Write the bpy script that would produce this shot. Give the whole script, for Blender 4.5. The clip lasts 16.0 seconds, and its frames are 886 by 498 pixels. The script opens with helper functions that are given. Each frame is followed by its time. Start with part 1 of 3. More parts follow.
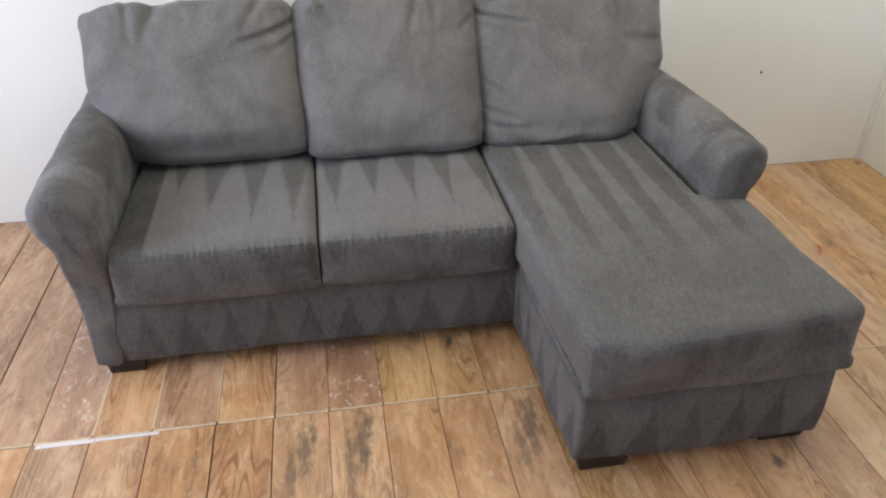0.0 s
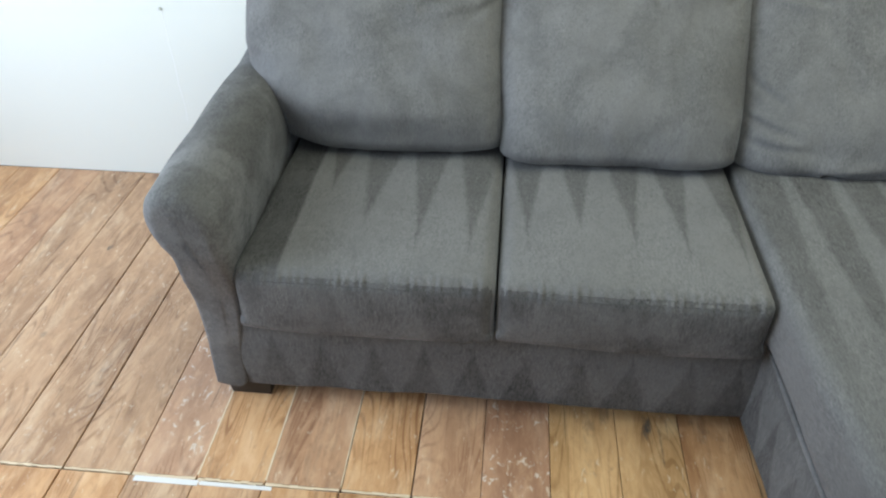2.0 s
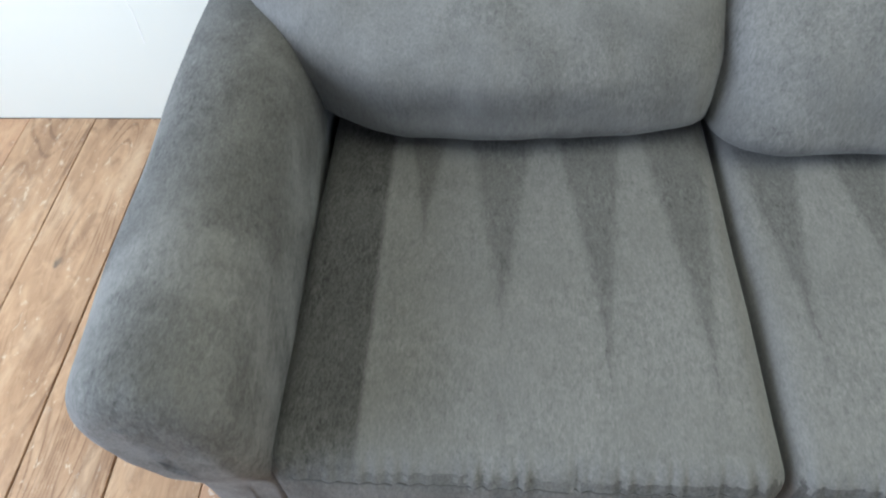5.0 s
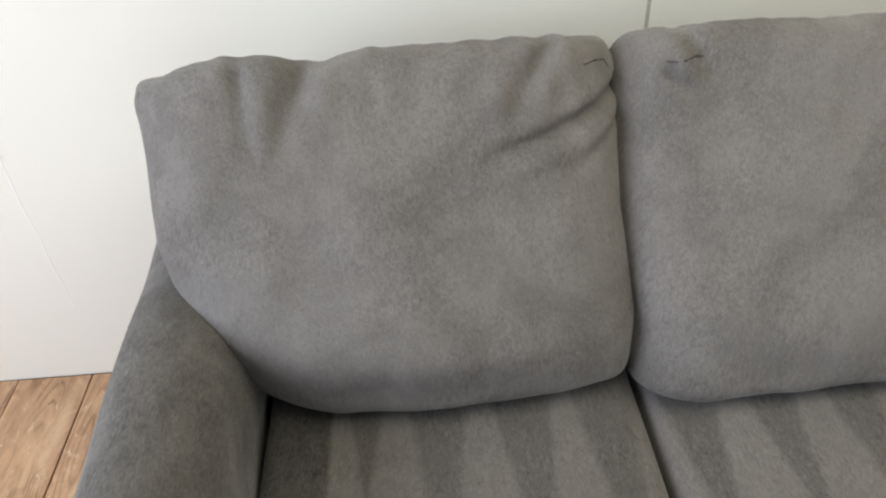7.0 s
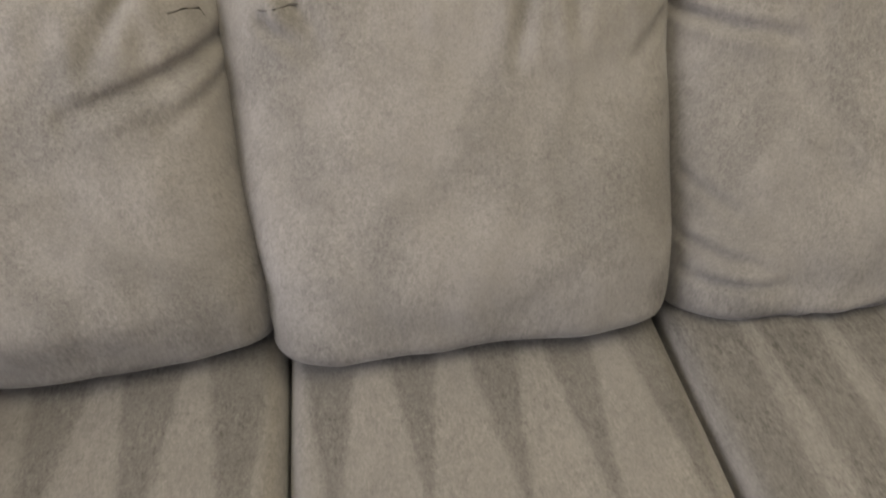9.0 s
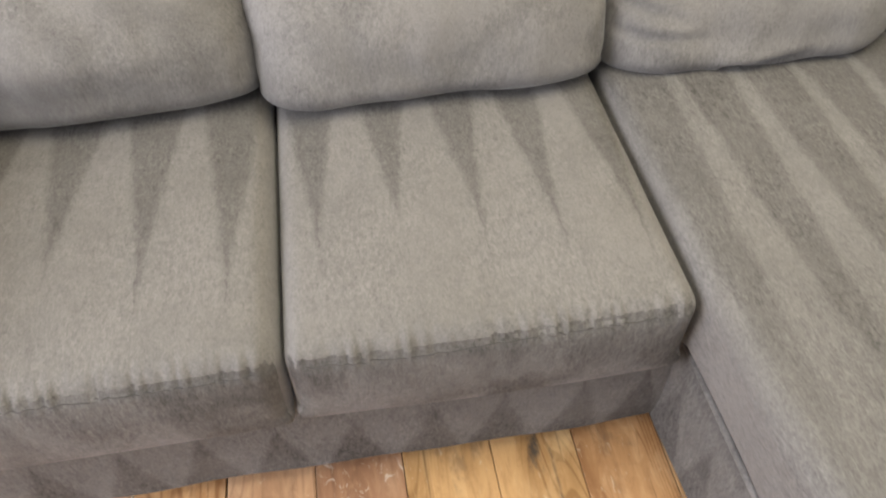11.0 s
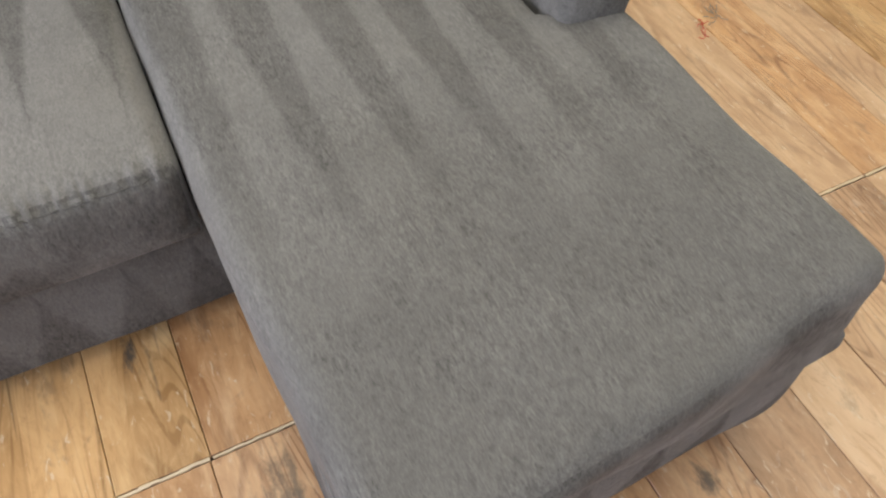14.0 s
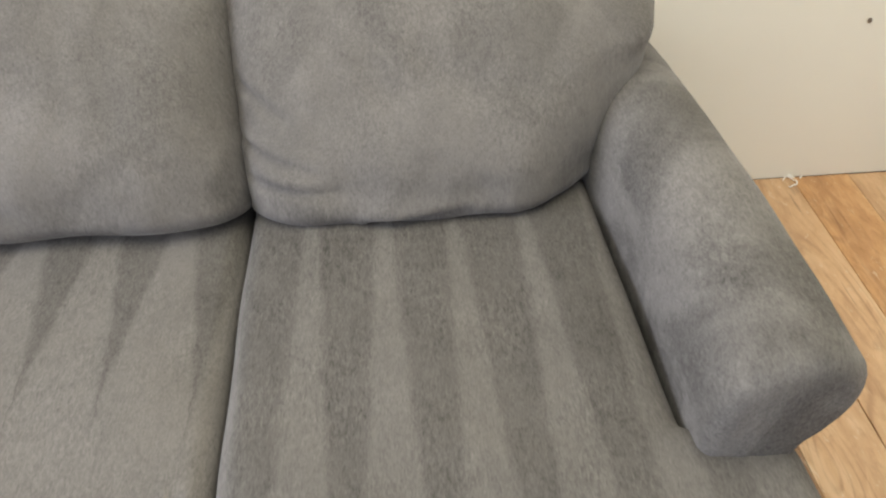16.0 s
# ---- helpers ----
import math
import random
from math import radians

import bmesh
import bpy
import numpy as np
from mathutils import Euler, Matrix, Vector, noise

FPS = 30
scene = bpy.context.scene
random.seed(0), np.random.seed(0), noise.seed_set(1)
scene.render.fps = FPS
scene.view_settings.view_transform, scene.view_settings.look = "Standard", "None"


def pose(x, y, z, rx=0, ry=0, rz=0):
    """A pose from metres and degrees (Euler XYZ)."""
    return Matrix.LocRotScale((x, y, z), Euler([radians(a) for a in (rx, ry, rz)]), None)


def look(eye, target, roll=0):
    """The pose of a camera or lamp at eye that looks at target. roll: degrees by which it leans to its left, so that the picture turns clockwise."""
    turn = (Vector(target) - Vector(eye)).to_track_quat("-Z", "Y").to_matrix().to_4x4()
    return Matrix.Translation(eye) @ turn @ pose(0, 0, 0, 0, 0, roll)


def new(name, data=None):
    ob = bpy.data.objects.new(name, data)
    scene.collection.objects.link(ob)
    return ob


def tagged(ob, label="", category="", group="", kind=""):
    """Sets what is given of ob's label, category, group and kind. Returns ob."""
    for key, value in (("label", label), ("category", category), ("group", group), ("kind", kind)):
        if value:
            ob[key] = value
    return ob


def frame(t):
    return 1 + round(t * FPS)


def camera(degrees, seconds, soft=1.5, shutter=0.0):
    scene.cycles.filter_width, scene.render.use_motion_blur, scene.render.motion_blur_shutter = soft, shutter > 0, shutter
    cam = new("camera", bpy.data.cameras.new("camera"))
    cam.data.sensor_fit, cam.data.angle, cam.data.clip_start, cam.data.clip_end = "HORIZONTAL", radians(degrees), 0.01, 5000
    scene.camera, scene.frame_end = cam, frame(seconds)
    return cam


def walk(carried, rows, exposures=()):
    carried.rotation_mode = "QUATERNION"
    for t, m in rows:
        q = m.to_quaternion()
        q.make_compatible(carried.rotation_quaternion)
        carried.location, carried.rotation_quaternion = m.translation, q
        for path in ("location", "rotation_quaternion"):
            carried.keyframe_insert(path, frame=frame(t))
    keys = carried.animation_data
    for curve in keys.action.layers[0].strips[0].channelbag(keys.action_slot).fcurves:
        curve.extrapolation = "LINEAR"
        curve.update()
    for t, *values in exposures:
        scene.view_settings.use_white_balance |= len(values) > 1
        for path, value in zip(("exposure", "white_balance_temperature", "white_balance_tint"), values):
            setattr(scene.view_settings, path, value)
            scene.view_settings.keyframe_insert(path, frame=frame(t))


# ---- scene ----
from mathutils.bvhtree import BVHTree

cam = camera(62.4, 16.0, soft=2.2)
PATH = [
    (0, (0.049, -1.867, 1.619), (0.333, -0.213, 0.532), 0.3),
    (0.3, (-0.005, -1.794, 1.6), (0.251, -0.142, 0.502), 0.6),
    (0.5, (-0.034, -1.742, 1.619), (0.184, -0.106, 0.489), 0.7),
    (1, (-0.107, -1.598, 1.597), (0.031, 0.021, 0.432), 1.7),
    (1.5, (-0.057, -1.391, 1.562), (-0.08, 0.209, 0.362), 1.2),
    (2, (-0.004, -1.229, 1.511), (-0.161, 0.347, 0.289), -0.2),
    (2.5, (-0.108, -1.073, 1.439), (-0.327, 0.463, 0.177), -1.8),
    (3, (-0.249, -0.887, 1.377), (-0.436, 0.574, 0.025), -2.1),
    (3.2, (-0.273, -0.823, 1.339), (-0.445, 0.604, -0.052), -2.0),
    (5.3, (-0.349, -0.273, 1.279), (-0.476, 0.945, -0.303), -4.5),
    (5.5, (-0.349, -0.258, 1.298), (-0.463, 1.009, -0.245), -4.3),
    (6, (-0.363, -0.234, 1.342), (-0.437, 1.137, -0.112), -4.0),
    (6.5, (-0.377, -0.224, 1.379), (-0.397, 1.256, 0.033), -3.6),
    (7, (-0.339, -0.222, 1.409), (-0.287, 1.325, 0.143), -3.1),
    (7.5, (-0.201, -0.203, 1.421), (-0.069, 1.37, 0.193), -2.6),
    (8, (-0.04, -0.188, 1.411), (0.163, 1.38, 0.186), -1.0),
    (8.5, (0.078, -0.201, 1.402), (0.305, 1.328, 0.133), -0.4),
    (9, (0.13, -0.226, 1.373), (0.342, 1.224, 0.012), -0.1),
    (9.2, (0.142, -0.242, 1.355), (0.343, 1.179, -0.037), -0.2),
    (11.3, (0.123, -0.646, 1.3), (0.342, 0.627, -0.227), -0.0),
    (11.5, (0.163, -0.708, 1.289), (0.394, 0.57, -0.232), 0.3),
    (12, (0.276, -0.804, 1.268), (0.528, 0.404, -0.305), 0.2),
    (12.5, (0.371, -0.896, 1.233), (0.677, 0.253, -0.375), -0.3),
    (13, (0.457, -0.93, 1.233), (0.872, 0.148, -0.399), 0.5),
    (13.5, (0.521, -0.895, 1.241), (1.041, 0.13, -0.395), 2.1),
    (14, (0.596, -0.781, 1.236), (1.165, 0.232, -0.391), 3.5),
    (14.5, (0.63, -0.645, 1.246), (1.178, 0.407, -0.365), 5.0),
    (15, (0.704, -0.518, 1.26), (1.131, 0.645, -0.31), 4.0),
    (15.5, (0.803, -0.453, 1.303), (1.08, 0.845, -0.193), 1.9),
    (16, (0.86, -0.455, 1.34), (0.979, 0.965, -0.064), -0.5),
]
walk(cam, [(t, look(eye, target, roll)) for t, eye, target, roll in PATH],
     exposures=((0.0, 0.06, 6330, 12), (0.6, 0.1, 6200, 10), (1.3, 0.19, 6000, 4), (2.2, 0.24, 5850, -2), (3.2, 0.28, 5800, -4), (5.3, 0.46, 5850, 0),
                (6.2, 0.36, 6050, 2), (7.0, 0.14, 6800, 8), (8.0, 0.17, 7550, 11), (8.6, 0.3, 7700, 11), (9.2, 0.65, 7700, 12), (11.3, 0.97, 7150, 11), (12.5, 0.56, 7450, 10), (13.1, 0.54, 6850, 7),
                (14.2, 0.62, 6550, 10), (15.2, 0.72, 6750, 10), (16.0, 0.62, 6900, 10)))


# ---- exposure of the film, world and lights ----
world = bpy.data.worlds.new("sky")
scene.world = world
world.use_nodes = True
wn = world.node_tree
sky = wn.nodes.new("ShaderNodeTexSky")
sky.sky_type, sky.sun_disc = "NISHITA", False
sky.sun_elevation, sky.sun_rotation = radians(42), radians(250)
wn.links.new(sky.outputs[0], wn.nodes["Background"].inputs[0])
wn.nodes["Background"].inputs[1].default_value = 0.1

# the room's planes: sofa front lies near y = 0
WALL_Y, RIGHT_X, LEFT_X, FRONT_Y, CEIL = 1.10, 2.69, -2.75, -3.1, 2.7
WIN_L = (-1.7, 0.45, 0.85, 2.40)      # opening in the left wall: y0, y1, z0, z1
ROOF_FILL = (-0.6, 2.3, -0.75, 0.65)         # added opening in the unseen ceiling for a fill lamp: x0, x1, y0, y1
FRONT_FILL = (-0.7, 1.7, 1.0, 2.40)        # added opening in the unseen front wall for a fill lamp: x0, x1, z0, z1


def area(name, power, color, size, size_y, m):
    d = bpy.data.lights.new(name, "AREA")
    d.shape, d.size, d.size_y, d.energy, d.color = "RECTANGLE", size, size_y, power, color
    ob = new(name, d)
    ob.matrix_world = m
    return ob


area("daylight_left", 106, (0.78, 0.84, 1.0), WIN_L[1] - WIN_L[0], WIN_L[3] - WIN_L[2],
     look((LEFT_X - 0.05, (WIN_L[0] + WIN_L[1]) / 2, (WIN_L[2] + WIN_L[3]) / 2), (0.6, 0.1, 0.6)))
# fill lamp added on the unseen front side to lift fronts and right wall
area("daylight_front", 22, (0.88, 0.91, 1.0), FRONT_FILL[1] - FRONT_FILL[0], FRONT_FILL[3] - FRONT_FILL[2],
     look(((FRONT_FILL[0] + FRONT_FILL[1]) / 2, FRONT_Y - 0.05, (FRONT_FILL[2] + FRONT_FILL[3]) / 2), (0.0, 0.0, 0.8)))

# added overhead lamp, no skylight known: lifts the tops against the fronts
area("daylight_roof", 36, (1.0, 0.955, 0.75), ROOF_FILL[1] - ROOF_FILL[0], ROOF_FILL[3] - ROOF_FILL[2],
     look(((ROOF_FILL[0] + ROOF_FILL[1]) / 2, (ROOF_FILL[2] + ROOF_FILL[3]) / 2, CEIL + 0.06), ((ROOF_FILL[0] + ROOF_FILL[1]) / 2, (ROOF_FILL[2] + ROOF_FILL[3]) / 2 + 0.001, 0.0)))


# ---- materials ----
def mat(name):
    m = bpy.data.materials.new(name)
    m.use_nodes = True
    t = m.node_tree
    return m, t, t.nodes["Principled BSDF"]


def node(t, kind, **inputs):
    n = t.nodes.new("ShaderNode" + kind)
    for k, v in inputs.items():
        key = int(k[1:]) if k[0] == "i" and k[1:].isdigit() else k
        if hasattr(v, "is_output"):
            t.links.new(v, n.inputs[key])
        else:
            n.inputs[key].default_value = v
    return n


def fmath(t, op, a, b=0.0, c=0.0, clamp=False):
    n = node(t, "Math", i0=a, i1=b, i2=c)
    n.operation, n.use_clamp = op, clamp
    return n.outputs[0]


def place(t, scale=(1, 1, 1), loc=(0, 0, 0), kind="Object"):
    c = t.nodes.new("ShaderNodeTexCoord")
    return node(t, "Mapping", Vector=c.outputs[kind], Scale=scale, Location=loc).outputs[0]


def noise_at(t, vec, scale, detail=3.0, rough=0.55, dist=0.0):
    return node(t, "TexNoise", Vector=vec, Scale=scale, Detail=detail, Roughness=rough, Distortion=dist).outputs[0]


def ramp(t, fac, stops):
    n = node(t, "ValToRGB", Fac=fac)
    e = n.color_ramp.elements
    while len(e) < len(stops):
        e.new(0.5)
    for el, (p, c) in zip(e, stops):
        el.position, el.color = p, (*c, 1) if len(c) == 3 else (c[0],) * 3 + (1,)
    return n.outputs[0]


def blend(t, fac, a, b, how="MIX"):
    n = t.nodes.new("ShaderNodeMix")
    n.data_type, n.blend_type = "RGBA", how
    for sock, v in ((n.inputs[0], fac), (n.inputs[6], a), (n.inputs[7], b)):
        if hasattr(v, "is_output"):
            t.links.new(v, sock)
        else:
            sock.default_value = v if not isinstance(v, tuple) or len(v) == 4 else (*v, 1)
    return n.outputs[2]


def smooth(t, v, lo, hi):
    n = node(t, "MapRange", Value=v)
    n.interpolation_type = "SMOOTHSTEP"
    n.inputs[1].default_value, n.inputs[2].default_value = lo, hi
    return n.outputs[0]


SUEDE_DARK, SUEDE_LIGHT = (0.042, 0.0395, 0.0375), (0.300, 0.283, 0.270)


def suede(name, streak=(1, 1, 1), wedge=None, amount=0.8, fade=None, mottle=0.30, tone=0.40):
    """Grey microfibre suede. streak: stretch of the pile's streaks. wedge: (axis, phase, pitch, along, start, end,
    edge) for brushed tapering stripes, whose light part is nothing at start and everything at end; the pile is dark
    before edge.
    fade: where along the stripes they begin to fade and are gone. tone: lightness of a part, with its light or shade
    painted in."""
    m, t, b = mat(name)
    co = place(t)
    big = noise_at(t, place(t, (1, 1, 1), (3.1, 0.7, 1.9)), 5.5, 3, 0.6, 0.6)
    nap = smooth(t, big, 0.36, 0.66)
    if wedge:
        axis, phase, pitch, along, start, end, edge = wedge
        sep = node(t, "SeparateXYZ", Vector=co)
        wob = noise_at(t, co, 9.0, 2)
        rag = noise_at(t, place(t, streak), 90, 3, 0.6)
        u = sep.outputs["XYZ".index(axis[0])]
        if len(axis) > 1:
            u = fmath(t, "ADD", u, sep.outputs["XYZ".index(axis[1])])
        u0 = u
        u = fmath(t, "ADD", u, fmath(t, "MULTIPLY", fmath(t, "SUBTRACT", wob, 0.5), 0.006))
        u = fmath(t, "ADD", u, fmath(t, "MULTIPLY", fmath(t, "SUBTRACT", rag, 0.5), 0.016))
        u = fmath(t, "DIVIDE", fmath(t, "SUBTRACT", u, phase), pitch)
        cell = fmath(t, "ROUND", u)
        tri = fmath(t, "ABSOLUTE", fmath(t, "SUBTRACT", u, cell))          # 0 at a stripe's middle, 0.5 between
        v = fmath(t, "DIVIDE", fmath(t, "SUBTRACT", sep.outputs["XYZ".index(along)], start), end - start)
        rnd = node(t, "TexWhiteNoise", Vector=node(t, "CombineXYZ", X=cell).outputs[0])
        v = fmath(t, "MULTIPLY", v, fmath(t, "ADD", fmath(t, "MULTIPLY", rnd.outputs[0], 0.4), 0.8))
        inside = fmath(t, "SUBTRACT", fmath(t, "ADD", fmath(t, "MULTIPLY", v, 0.52), 0.05), tri)
        w = smooth(t, inside, -0.07, 0.07)
        if edge is not None:
            side = fmath(t, "DIVIDE", fmath(t, "ABSOLUTE", fmath(t, "SUBTRACT", u0, edge)), pitch)
            w = fmath(t, "MAXIMUM", w, smooth(t, fmath(t, "SUBTRACT", fmath(t, "ADD", fmath(t, "MULTIPLY", v, 0.55), 0.12), side), -0.035, 0.035))
            w = fmath(t, "MULTIPLY", w, smooth(t, u0, edge - 0.006, edge + 0.006))
        if fade:
            gone = smooth(t, fmath(t, "ADD", sep.outputs["XYZ".index(along)], fmath(t, "MULTIPLY", fmath(t, "SUBTRACT", wob, 0.5), 0.12)), fade[0], fade[1])
            w = fmath(t, "ADD", fmath(t, "MULTIPLY", w, fmath(t, "SUBTRACT", 1.0, gone)), fmath(t, "MULTIPLY", gone, fade[2]))
        nap = fmath(t, "ADD", fmath(t, "MULTIPLY", w, amount), fmath(t, "MULTIPLY", nap, 1 - amount))
    # pile: short combed dashes along the nap, fine fibre, faint broad bruises
    sv = place(t, streak)
    fine = noise_at(t, sv, 420, 2, 0.6)
    dash = noise_at(t, place(t, streak, (1.3, 4.1, 2.2)), 190, 3, 0.65, 0.6)
    mid = noise_at(t, sv, 60, 3, 0.6)
    weave = noise_at(t, place(t), 1100, 1, 0.5)
    patchy = smooth(t, noise_at(t, place(t, (1, 1, 1), (5.2, 8.8, 0.4)), 8, 2), 0.35, 0.65)
    f = fmath(t, "ADD", fmath(t, "MULTIPLY", nap, mottle), fmath(t, "MULTIPLY", fmath(t, "SUBTRACT", fine, 0.5), 0.38))
    f = fmath(t, "ADD", f, fmath(t, "MULTIPLY", fmath(t, "SUBTRACT", dash, 0.5), fmath(t, "ADD", fmath(t, "MULTIPLY", patchy, 0.40), 0.22)))
    f = fmath(t, "ADD", f, fmath(t, "MULTIPLY", fmath(t, "SUBTRACT", mid, 0.5), 0.14))
    f = fmath(t, "ADD", f, fmath(t, "MULTIPLY", fmath(t, "SUBTRACT", weave, 0.5), 0.18))
    if wedge and wedge[6] is not None:
        f = fmath(t, "SUBTRACT", f, fmath(t, "MULTIPLY", smooth(t, u0, wedge[6] + 0.006, wedge[6] - 0.006), 0.15))
    blotch = noise_at(t, place(t, (1, 1, 1), (7.7, 2.1, 4.3)), 11, 4, 0.6, 0.8)
    f = fmath(t, "ADD", f, fmath(t, "MULTIPLY", fmath(t, "SUBTRACT", fmath(t, "ADD", big, blotch), 1.0), 0.08))
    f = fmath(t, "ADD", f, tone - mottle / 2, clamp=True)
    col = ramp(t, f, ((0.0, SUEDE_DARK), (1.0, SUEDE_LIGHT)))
    t.links.new(col, b.inputs["Base Color"])
    b.inputs["Roughness"].default_value = 0.85
    b.inputs["Specular IOR Level"].default_value = 0.15
    sheen = fmath(t, "ADD", fmath(t, "MULTIPLY", nap, 0.14), fmath(t, "MULTIPLY", dash, 0.10))
    t.links.new(sheen, b.inputs["Sheen Weight"])
    b.inputs["Sheen Roughness"].default_value = 0.5
    b.inputs["Sheen Tint"].default_value = (0.9, 0.9, 0.92, 1)
    h = fmath(t, "ADD", fmath(t, "MULTIPLY", fine, 0.5), fmath(t, "ADD", fmath(t, "MULTIPLY", weave, 0.5), fmath(t, "MULTIPLY", dash, 0.5)))
    bump = node(t, "Bump", Height=h, Strength=0.35, Distance=0.0015)
    t.links.new(bump.outputs[0], b.inputs["Normal"])
    return m


def wood(name, deep, tan, light, fleck=0.0, soot=0.0, spots=()):
    """Printed reclaimed-pine floorboard, grain along y, with worn white flecks or sooty knots."""
    m, t, b = mat(name)
    info = t.nodes.new("ShaderNodeObjectInfo")
    shift = node(t, "CombineXYZ", X=fmath(t, "MULTIPLY", info.outputs["Random"], 37.0), Y=fmath(t, "MULTIPLY", info.outputs["Random"], 91.0))
    co = node(t, "VectorMath", i0=place(t), i1=shift.outputs[0]).outputs[0]

    def stretched(s):
        return node(t, "Mapping", Vector=co, Scale=s).outputs[0]
    broad = noise_at(t, stretched((6, 1.6, 1)), 1.0, 3, 0.6, 0.5)
    # growth rings cut lengthwise: contour lines of a long soft field
    field = noise_at(t, stretched((1, 0.13, 1)), 7.0, 1, 0.4, 0.3)
    ring = fmath(t, "ABSOLUTE", fmath(t, "SUBTRACT", fmath(t, "FRACT", fmath(t, "MULTIPLY", field, 26.0)), 0.5))
    ring = fmath(t, "MULTIPLY", smooth(t, ring, 0.30, 0.48), smooth(t, noise_at(t, stretched((1, 0.5, 1)), 5, 2), 0.42, 0.62))
    grain = noise_at(t, stretched((1, 0.06, 1)), 150, 4, 0.65)
    f = fmath(t, "ADD", fmath(t, "MULTIPLY", broad, 0.85), fmath(t, "MULTIPLY", ring, -0.26))
    f = fmath(t, "ADD", f, fmath(t, "MULTIPLY", fmath(t, "SUBTRACT", grain, 0.5), 0.20))
    f = fmath(t, "ADD", f, fmath(t, "MULTIPLY", fmath(t, "SUBTRACT", info.outputs["Random"], 0.5), 0.12), clamp=True)
    sx = node(t, "SeparateXYZ", Vector=co)
    cell = fmath(t, "FLOOR", fmath(t, "DIVIDE", fmath(t, "ADD", sx.outputs[0], fmath(t, "MULTIPLY", fmath(t, "SUBTRACT", broad, 0.5), 0.02)), 0.062))
    tone = node(t, "TexWhiteNoise", Vector=node(t, "CombineXYZ", X=cell, Y=fmath(t, "MULTIPLY", info.outputs["Random"], 50.0)).outputs[0]).outputs[0]
    f = fmath(t, "ADD", f, fmath(t, "MULTIPLY", fmath(t, "SUBTRACT", tone, 0.5), 0.14), clamp=True)
    col = ramp(t, f, ((0.15, deep), (0.5, tan), (0.88, light)))
    # worn light patches
    patch = noise_at(t, stretched((1.8, 0.4, 1)), 9, 4, 0.6, 0.4)
    col = blend(t, fmath(t, "MULTIPLY", smooth(t, patch, 0.50, 0.72), 0.5), col, light)
    # dark growth lines and checks
    crack = noise_at(t, stretched((1, 0.035, 1)), 60, 2, 0.5, 0.3)
    col = blend(t, fmath(t, "MULTIPLY", smooth(t, crack, 0.69, 0.74), 0.45), col, (0.05, 0.03, 0.018))
    # knots
    vor = node(t, "TexVoronoi", Vector=stretched((1, 0.75, 1)), Scale=4.2)
    vor.inputs["Randomness"].default_value = 1.0
    col = blend(t, fmath(t, "MULTIPLY", smooth(t, vor.outputs["Distance"], 0.075, 0.03), 0.7), col, (0.045, 0.032, 0.025))
    if soot:
        s1 = noise_at(t, stretched((1.3, 0.55, 1)), 8, 5, 0.7, 0.8)
        s1 = fmath(t, "MULTIPLY", smooth(t, s1, 0.54, 0.68), smooth(t, noise_at(t, stretched((1, 0.12, 1)), 70, 3), 0.35, 0.6))
        col = blend(t, fmath(t, "MULTIPLY", s1, soot), col, (0.05, 0.045, 0.045))
    if fleck:
        fl = noise_at(t, stretched((1, 0.55, 1)), 38, 4, 0.65, 1.2)
        zone = noise_at(t, co, 7, 2, 0.5)
        fl = fmath(t, "MULTIPLY", smooth(t, fl, 0.59, 0.63), smooth(t, zone, 0.40, 0.52))
        col = blend(t, fmath(t, "MULTIPLY", fl, fleck), col, (0.62, 0.52, 0.42))
    # warm mottling, fine pores and scuffs
    mott = noise_at(t, stretched((1.4, 0.5, 1)), 26, 5, 0.7, 0.9)
    col = blend(t, fmath(t, "MULTIPLY", smooth(t, mott, 0.48, 0.70), 0.42), col, blend(t, 0.5, light, (0.60, 0.36, 0.18)))
    col = blend(t, fmath(t, "MULTIPLY", smooth(t, mott, 0.50, 0.30), 0.44), col, deep)
    pore = noise_at(t, stretched((1, 0.10, 1)), 330, 3, 0.7)
    col = blend(t, fmath(t, "MULTIPLY", smooth(t, pore, 0.58, 0.74), 0.18), col, tuple(c * 0.45 for c in deep))
    scuff = noise_at(t, stretched((1, 0.35, 1)), 75, 3, 0.6, 1.0)
    col = blend(t, fmath(t, "MULTIPLY", smooth(t, scuff, 0.63, 0.70), 0.6), col, (0.66, 0.53, 0.38))
    # single knots and sooty marks at their places on the board
    loc = node(t, "SeparateXYZ", Vector=place(t))
    rag = noise_at(t, stretched((1, 0.4, 1)), 55, 4, 0.7)
    for sx_, sy_, rx_, ry_, hard in spots:
        dx = fmath(t, "DIVIDE", fmath(t, "SUBTRACT", loc.outputs[0], sx_), rx_)
        dy = fmath(t, "DIVIDE", fmath(t, "SUBTRACT", loc.outputs[1], sy_), ry_)
        d = fmath(t, "SQRT", fmath(t, "ADD", fmath(t, "MULTIPLY", dx, dx), fmath(t, "MULTIPLY", dy, dy)))
        d = fmath(t, "ADD", d, fmath(t, "MULTIPLY", fmath(t, "SUBTRACT", rag, 0.5), 3.6))
        col = blend(t, fmath(t, "MULTIPLY", smooth(t, d, 1.5, 0.1), hard), col, (0.07, 0.06, 0.05))
    t.links.new(col, b.inputs["Base Color"])
    t.links.new(fmath(t, "ADD", fmath(t, "MULTIPLY", broad, 0.16), 0.31), b.inputs["Roughness"])
    bump = node(t, "Bump", Height=fmath(t, "ADD", grain, fmath(t, "MULTIPLY", crack, 0.6)), Strength=0.18, Distance=0.001)
    t.links.new(bump.outputs[0], b.inputs["Normal"])
    return m


